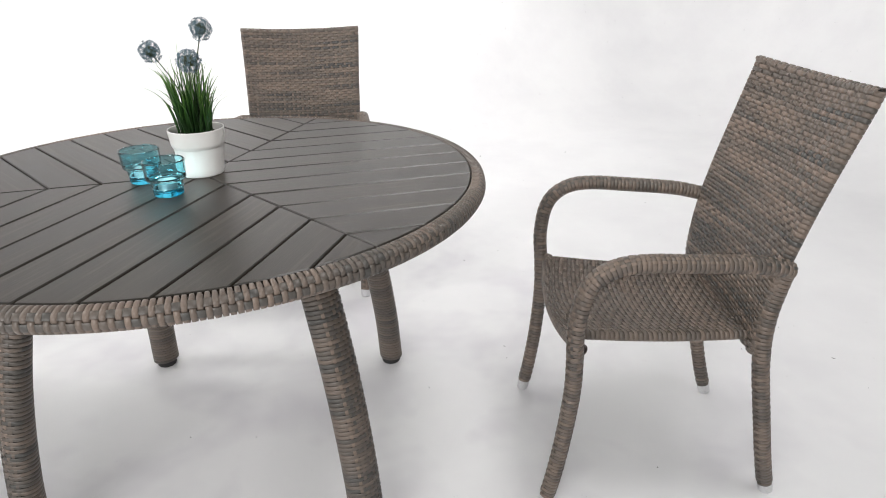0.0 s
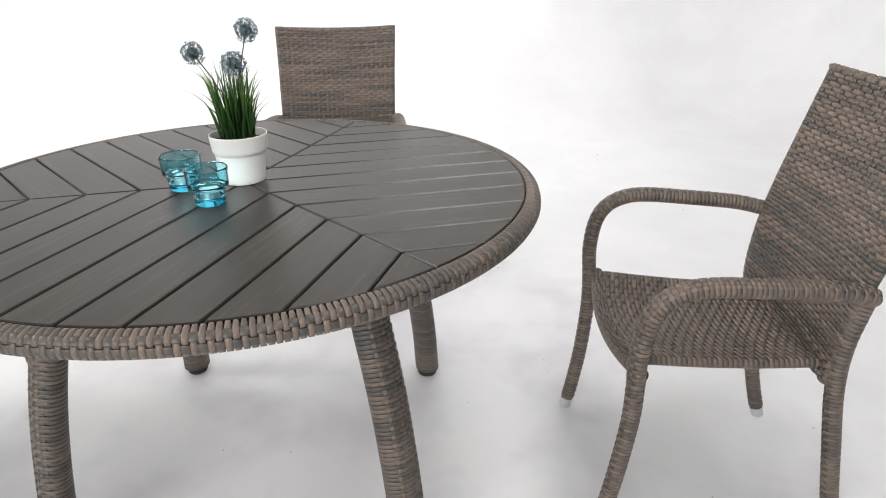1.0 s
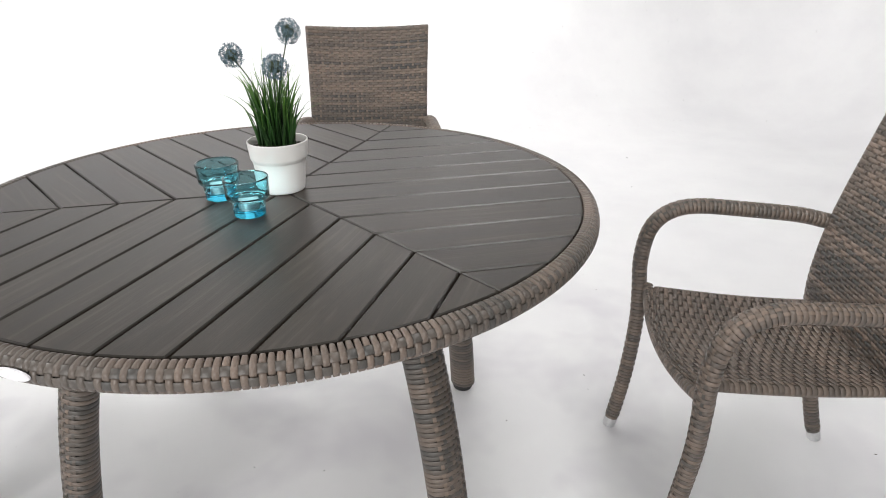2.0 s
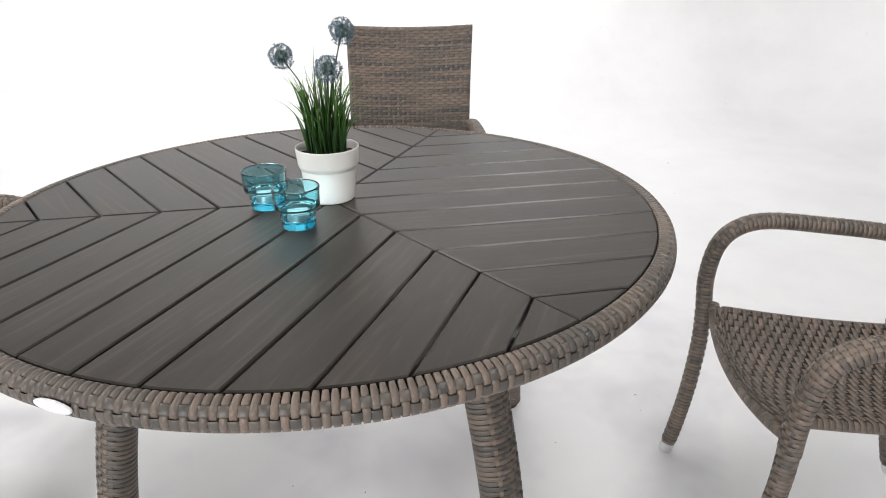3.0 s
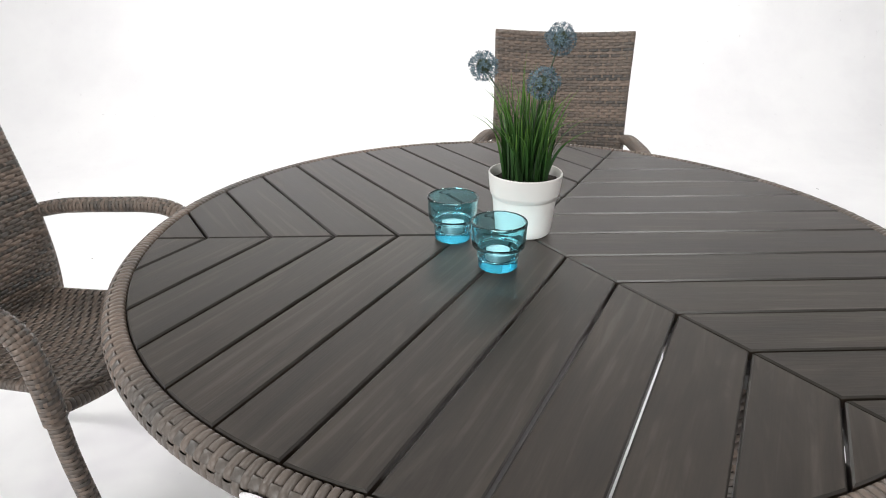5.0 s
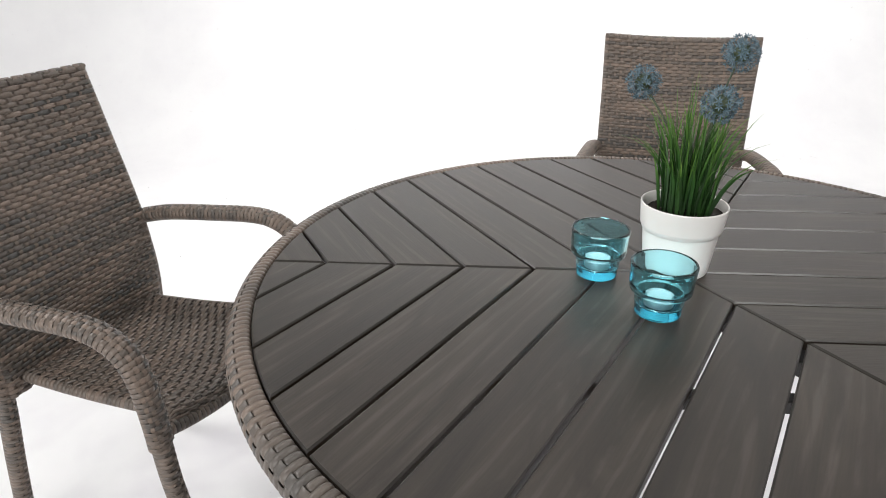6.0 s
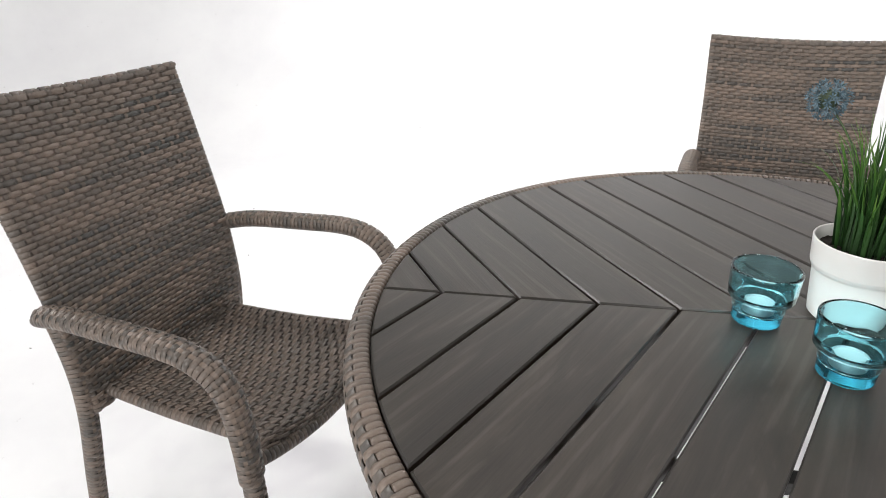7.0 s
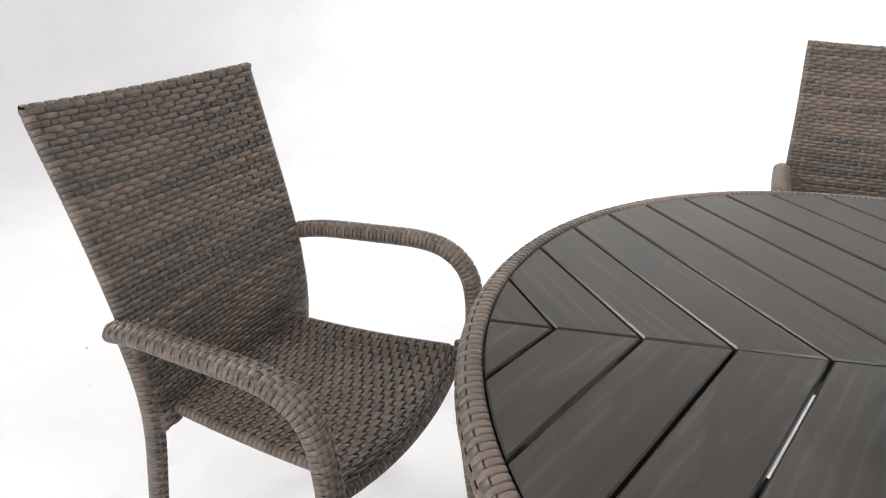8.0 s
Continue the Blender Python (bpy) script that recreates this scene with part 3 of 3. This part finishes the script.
def panel_core(name, parent, point, thick, reach=1.0, nu=16, nv=24):
    # added backing sheet: blocks light through the weave and darkens its gaps
    verts, faces = [], []
    for side in (-0.0066, -thick):
        for i in range(nv + 1):
            for j in range(nu + 1):
                verts.append(point(-1 + 2 * j / nu, i / nv, side))
    m = (nu + 1) * (nv + 1)
    for i in range(nv):
        for j in range(nu):
            a = i * (nu + 1) + j
            faces.append((a, a + 1, a + nu + 2, a + nu + 1))
            faces.append((m + a, m + a + nu + 1, m + a + nu + 2, m + a + 1))
    border = [j for j in range(nu + 1)] + [i * (nu + 1) + nu for i in range(1, nv + 1)] + [nv * (nu + 1) + j for j in range(nu - 1, -1, -1)] + [i * (nu + 1) for i in range(nv - 1, 0, -1)]
    for a, b in zip(border, border[1:] + border[:1]):
        faces.append((a, m + a, m + b, b))
    for u in (-1, 1):
        path = Path([point(u, reach * k / 8, -0.0115) for k in range(9)], (u, 0, 0), 80)
        v, f = tube(path, 0.0092, 0.0092, n=10, steps=30)
        o = len(verts)
        verts += v
        faces += [tuple(i + o for i in q) for q in f]
    return put(name, mesh_of(name, verts, faces, CORE), parent)


def cap(parent, p, t, r):
    """A metal foot sleeve at the end of a leg."""
    bm = lathe([(0, 0), (r * 0.80, 0), (r * 0.92, 0.003), (r * 0.97, 0.030), (0, 0.030)], 24)
    ob = part("foot_cap", bm, ALU, parent, "polished aluminium foot sleeve", True)
    ob.matrix_basis = Matrix.Translation(p) @ Vector((0, 0, 1)).rotation_difference(t).to_matrix().to_4x4()
    return ob


def chair(m, label):
    c = empty("garden_chair", m, label, "chair", "chairs round the table")
    back = panel_core("backrest", c, back_point, 0.020)
    weave(back, back_point, 60, 24, 0.0078, 0.23, 0.0115, 1.0, 0.0027, 0.985)
    # rolled top edge
    top = Path([back_point(u, 1.0, -0.009) for u in (-1.045, -0.6, -0.2, 0.2, 0.6, 1.045)], (0, 1, 0))
    wrapped("top_rail", c, top, 0.0076, 0.0056, 0.0135, [radians(90), radians(130)], seed=5.0)
    seat = panel_core("seat", c, seat_point, 0.016, 0.88)
    weave(seat, seat_point, 41, 18, 0.0090, 0.21, 0.011, 2.0, 0.0040, 0.95, (0.36, 0.42))
    front = Path([(u * 0.236, 0.364 + 0.026 * (1 - u * u), 0.429 - 0.028 * (1 - u * u)) for u in (-1, -0.75, -0.5, -0.25, 0, 0.25, 0.5, 0.75, 1)], (0, 0, 1))
    wrapped("front_rail", c, front, 0.0125, 0.0125, 0.0095, [radians(20), radians(55)], seed=15.0)
    for side in (-1, 1):
        arm = Path([(side * 0.233, -0.034, 0.608), (side * 0.240, 0.040, 0.622), (side * 0.250, 0.170, 0.631), (side * 0.255, 0.255, 0.635), (side * 0.256, 0.310, 0.628),
                    (side * 0.256, 0.352, 0.603), (side * 0.257, 0.375, 0.560), (side * 0.256, 0.384, 0.490), (side * 0.250, 0.381, 0.425)], (side, 0, 0))
        wrapped("armrest", c, arm, 0.0232, 0.0178, 0.0094, [radians(a) for a in (-142, -116, -90, -64, -38)] if side > 0 else [radians(a) for a in (38, 64, 90, 116, 142)], seed=6.0 + side)
        leg = Path([(side * 0.250, 0.381, 0.425), (side * 0.242, 0.379, 0.330), (side * 0.233, 0.389, 0.200), (side * 0.230, 0.404, 0.090), (side * 0.227, 0.421, 0.0)], (side, 0, 0))
        fore = wrapped("front_leg", c, leg, 0.0175, 0.0175, 0.0092, [radians(a) for a in (-110, -75, 75, 110)], 0.0, leg.total - 0.028, 8.0 + side)
        p, x, y = leg.at(leg.total)
        cap(fore, p, (leg.at(leg.total - 0.03)[0] - p).normalized(), 0.0175)
        rear = Path([(side * 0.214, -0.040, 0.608), (side * 0.210, -0.024, 0.490), (side * 0.208, -0.030, 0.380), (side * 0.206, -0.062, 0.220), (side * 0.200, -0.092, 0.090), (side * 0.194, -0.117, 0.0)], (side, 0, 0))
        hind = wrapped("back_leg", c, rear, 0.0175, 0.0175, 0.0092, [radians(a) for a in (-110, -75, 75, 110)], 0.0, rear.total - 0.028, 11.0 + side)
        p, x, y = rear.at(rear.total)
        cap(hind, p, (rear.at(rear.total - 0.03)[0] - p).normalized(), 0.0175)
    return c


RIGHT = pose(1.142, -0.358, 0, 0, 0, 74.2)
LEFT = pose(-1.123, 0.272, 0, 0, 0, -104.35)
FAR = pose(0.306, 1.160, 0, 0, 0, 168.3)
seat_1 = chair(RIGHT, "brown woven rattan garden armchair standing away from the table")
seat_2 = copy_thing(seat_1, LEFT)
tagged(seat_2, "brown woven rattan garden armchair drawn up to the table")
seat_3 = copy_thing(seat_1, FAR)
tagged(seat_3, "brown woven rattan garden armchair facing across the table")


# ---- things on the table ----
def pot_plant():
    pot = empty("potted_plant", pose(0.000, 0.016, TOP), "artificial blue allium and grass in a white ceramic pot", "plant")
    prof = [(0, 0.0000), (0.0440, 0.0000), (0.0464, 0.0023), (0.0478, 0.0111), (0.0505, 0.0370), (0.0530, 0.0592), (0.0537, 0.0634), (0.0560, 0.0671), (0.0577, 0.0717), (0.0585, 0.0795), (0.0606, 0.1008), (0.0609, 0.1034),
            (0.0601, 0.1050), (0.0585, 0.1045), (0.0572, 0.0990), (0.0550, 0.0814), (0, 0.0814)]
    part("pot", lathe(prof, 64), CERAMIC, pot, "white ceramic pot with a stepped rim", True)
    bm = lathe([(0, 0.090), (0.02, 0.091), (0.04, 0.089), (0.0560, 0.088), (0.0546, 0.083), (0, 0.083)], 40)
    for v in bm.verts:
        if v.co.z > 0.0875:
            v.co.z += random.uniform(-0.002, 0.003)
    part("soil", bm, SOIL, pot, "dark soil", True)
    rng = random.Random(7)
    verts, faces, tones = [], [], []
    for k in range(185):
        a, r = rng.uniform(0, 2 * math.pi), 0.036 * math.sqrt(rng.random())
        x0, y0 = r * math.cos(a), r * math.sin(a)
        length = rng.uniform(0.095, 0.190) * (1.18 - 0.38 * r / 0.036)
        if rng.random() < 0.12:
            length *= 1.22
        lean = rng.uniform(-0.02, 0.09) + 0.12 * (r / 0.036) ** 2 * rng.random()
        az = a + rng.uniform(-0.9, 0.9)
        curl = rng.uniform(-0.08, 0.26) * (1 if rng.random() < 0.85 else 2.4)
        if k % 13 == 0:
            lean, curl, length = lean + 0.16, curl + 0.22, length * 1.05
        sway, phase = rng.uniform(0.0, 0.0050), rng.uniform(0, 2 * math.pi)
        wide = rng.uniform(0.0030, 0.0068)
        face, twist = rng.uniform(0, math.pi), rng.uniform(-1.2, 1.2)
        base = rng.uniform(-0.16, 0.16)
        o = len(verts)
        for i in range(9):
            s = i / 8
            th = lean + curl * s * s
            h = length * s
            out = math.sin(th) * h
            side = sway * math.sin(phase + 5.0 * s) * s
            p = Vector((x0 + out * math.cos(az) - side * math.sin(az), y0 + out * math.sin(az) + side * math.cos(az), 0.088 + math.cos(th) * h))
            w = wide * (0.70 + 0.7 * s - 1.38 * s ** 2.2) * 0.5
            f = face + twist * s
            q = Vector((math.cos(f), math.sin(f), 0)) * w
            n = Vector((-math.sin(f), math.cos(f), 0)) * w * 0.35
            verts += [p - q + n, p, p + q + n]
            # darker by the soil, paler upward: shade and light put into the tone
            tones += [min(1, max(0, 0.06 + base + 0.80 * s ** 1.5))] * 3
            if i:
                b = o + i * 3
                faces += [(b - 3, b - 2, b + 1, b), (b - 2, b - 1, b + 2, b + 1)]
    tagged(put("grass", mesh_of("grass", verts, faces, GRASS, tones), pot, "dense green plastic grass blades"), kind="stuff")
    # the flower heads: stem and ball of florets
    for n, (head, rad, foot) in enumerate((((-0.070, 0.043, 0.267), 0.0255, (-0.012, 0.010)), ((0.043, 0.007, 0.312), 0.0255, (0.012, 0.006)), ((0.013, -0.037, 0.253), 0.0265, (0.004, -0.012)))):
        h = Vector(head)
        f = Vector((*foot, 0.088))
        bend = f.lerp(h, 0.5) + Vector((-0.25 * (h.x - f.x), -0.25 * (h.y - f.y), 0.015))
        path = Path([f, bend, h], (1, 0.2, 0), 40)
        v, fa = tube(path, 0.0013, 0.0013, n=8, steps=20)
        stem = put("stem", mesh_of("stem", v, fa, STEM), pot)
        core = lathe([(0, -0.45), (0.30, -0.35), (0.45, 0.0), (0.30, 0.35), (0, 0.45)], 12)
        for v in core.verts:
            v.co = v.co * rad * 1.1 + h
        part("flower_core", core, STEM, stem, "", True)
        verts, faces = [], []
        for k in range(88):
            z = 1 - 2 * (k + 0.5) / 88
            a = k * 2.399963 + rng.uniform(-0.2, 0.2)
            d = Vector((math.sqrt(1 - z * z) * math.cos(a), math.sqrt(1 - z * z) * math.sin(a), z))
            R = rad * rng.uniform(0.80, 1.06)
            t = d.orthogonal().normalized()
            b = d.cross(t)
            # stalk
            o = len(verts)
            for r0, q in ((0.3 * rad, 0.00035), (R * 0.86, 0.00035)):
                for j in range(3):
                    e = j * 2.0944
                    verts.append(h + d * r0 + (t * math.cos(e) + b * math.sin(e)) * q)
            for j in range(3):
                faces.append((o + j, o + (j + 1) % 3, o + 3 + (j + 1) % 3, o + 3 + j))
            # six pointed petals
            spin = rng.uniform(0, 1)
            for j in range(6):
                e = spin + j * 1.0472
                side = t * math.cos(e) + b * math.sin(e)
                across = d.cross(side)
                c0 = h + d * R * 0.84
                o = len(verts)
                mid = h + d * (R * 0.93) + side * 0.0030
                verts += [c0, mid + across * 0.0011, h + d * R * 1.0 + side * 0.0060, mid - across * 0.0011]
                faces += [(o, o + 1, o + 2), (o, o + 2, o + 3)]
        put("flower_head", mesh_of("flower_head", verts, faces, PETAL, smooth=False), stem, "round dusty blue allium flower head")
    return pot


def tealight_glass(x, y, label):
    g = empty("tealight_glass", pose(x, y, TOP + 0.0006), label, "candle holder", "blue tealight glasses")
    wall = [(0.0300, 0.0165), (0.0312, 0.0180), (0.0316, 0.0260), (0.0318, 0.0300), (0.0372, 0.0325), (0.0394, 0.0355), (0.0402, 0.0450), (0.0410, 0.0640), (0.0417, 0.0690), (0.0417, 0.0715), (0.0408, 0.0732),
            (0.0394, 0.0734), (0.0382, 0.0722), (0.0378, 0.0690), (0.0374, 0.0640), (0.0366, 0.0450), (0.0352, 0.0390), (0.0292, 0.0350), (0.0278, 0.0310), (0.0272, 0.0165)]
    body = part("glass_wall", lathe(wall, 64, True), GLASS, g, "pale cyan pressed glass", True)
    body.visible_shadow = False
    base = part("glass_base", lathe([(0, 0.0), (0.0276, 0.0), (0.0292, 0.0015), (0.0298, 0.0080), (0.0300, 0.0150), (0.0290, 0.0161), (0.0265, 0.0140), (0, 0.0130)], 64), DEEP, g, "thick deep cyan glass base", True)
    base.visible_shadow = False
    return g


def tealight(x, y):
    c = empty("tealight", pose(x, y, TOP + 0.0145), "small white tealight candle inside the blue glass", "candle", "tealights in the glasses")
    part("cup", lathe([(0, 0), (0.0185, 0), (0.0190, 0.0010), (0.0190, 0.0130), (0.0186, 0.0130), (0.0184, 0.002), (0, 0.002)], 40), ALU, c, "thin aluminium cup", True)
    part("wax", lathe([(0, 0.0022), (0.0182, 0.0022), (0.0182, 0.0112), (0.016, 0.0106), (0, 0.0104)], 40), WAX, c, "", True)
    return c


pot_plant()
for x, y, where in ((-0.1207, -0.0128, "beside the white pot"), (-0.0591, -0.1244, "in front of the other glass")):
    tealight_glass(x, y, "stepped cyan glass tealight holder standing " + where)
    tealight(x, y)


# ---- dust on the floor ----
def floor_specks():
    rng = random.Random(21)
    verts, faces = [], []
    for k in range(90):
        x, y = rng.uniform(-2.6, 2.4), rng.uniform(-0.9, 2.6)
        r = rng.uniform(0.0008, 0.0024) * (2.0 if rng.random() < 0.12 else 1.0)
        long = rng.uniform(1.0, 3.2)
        a = rng.uniform(0, math.pi)
        o = len(verts)
        for j in range(6):
            e = j * math.pi / 3
            px, py = r * long * math.cos(e), r * math.sin(e) * rng.uniform(0.7, 1.2)
            verts.append((x + px * math.cos(a) - py * math.sin(a), y + px * math.sin(a) + py * math.cos(a), 0.0004))
        verts.append((x, y, 0.0004 + r * 0.5))
        faces += [(o + j, o + (j + 1) % 6, o + 6) for j in range(6)]
    ob = put("floor_dust", mesh_of("floor_dust", verts, faces, SOIL, smooth=False))
    tagged(ob, "scattered dark specks of dust and fibre on the floor", "dust", kind="stuff")


floor_specks()
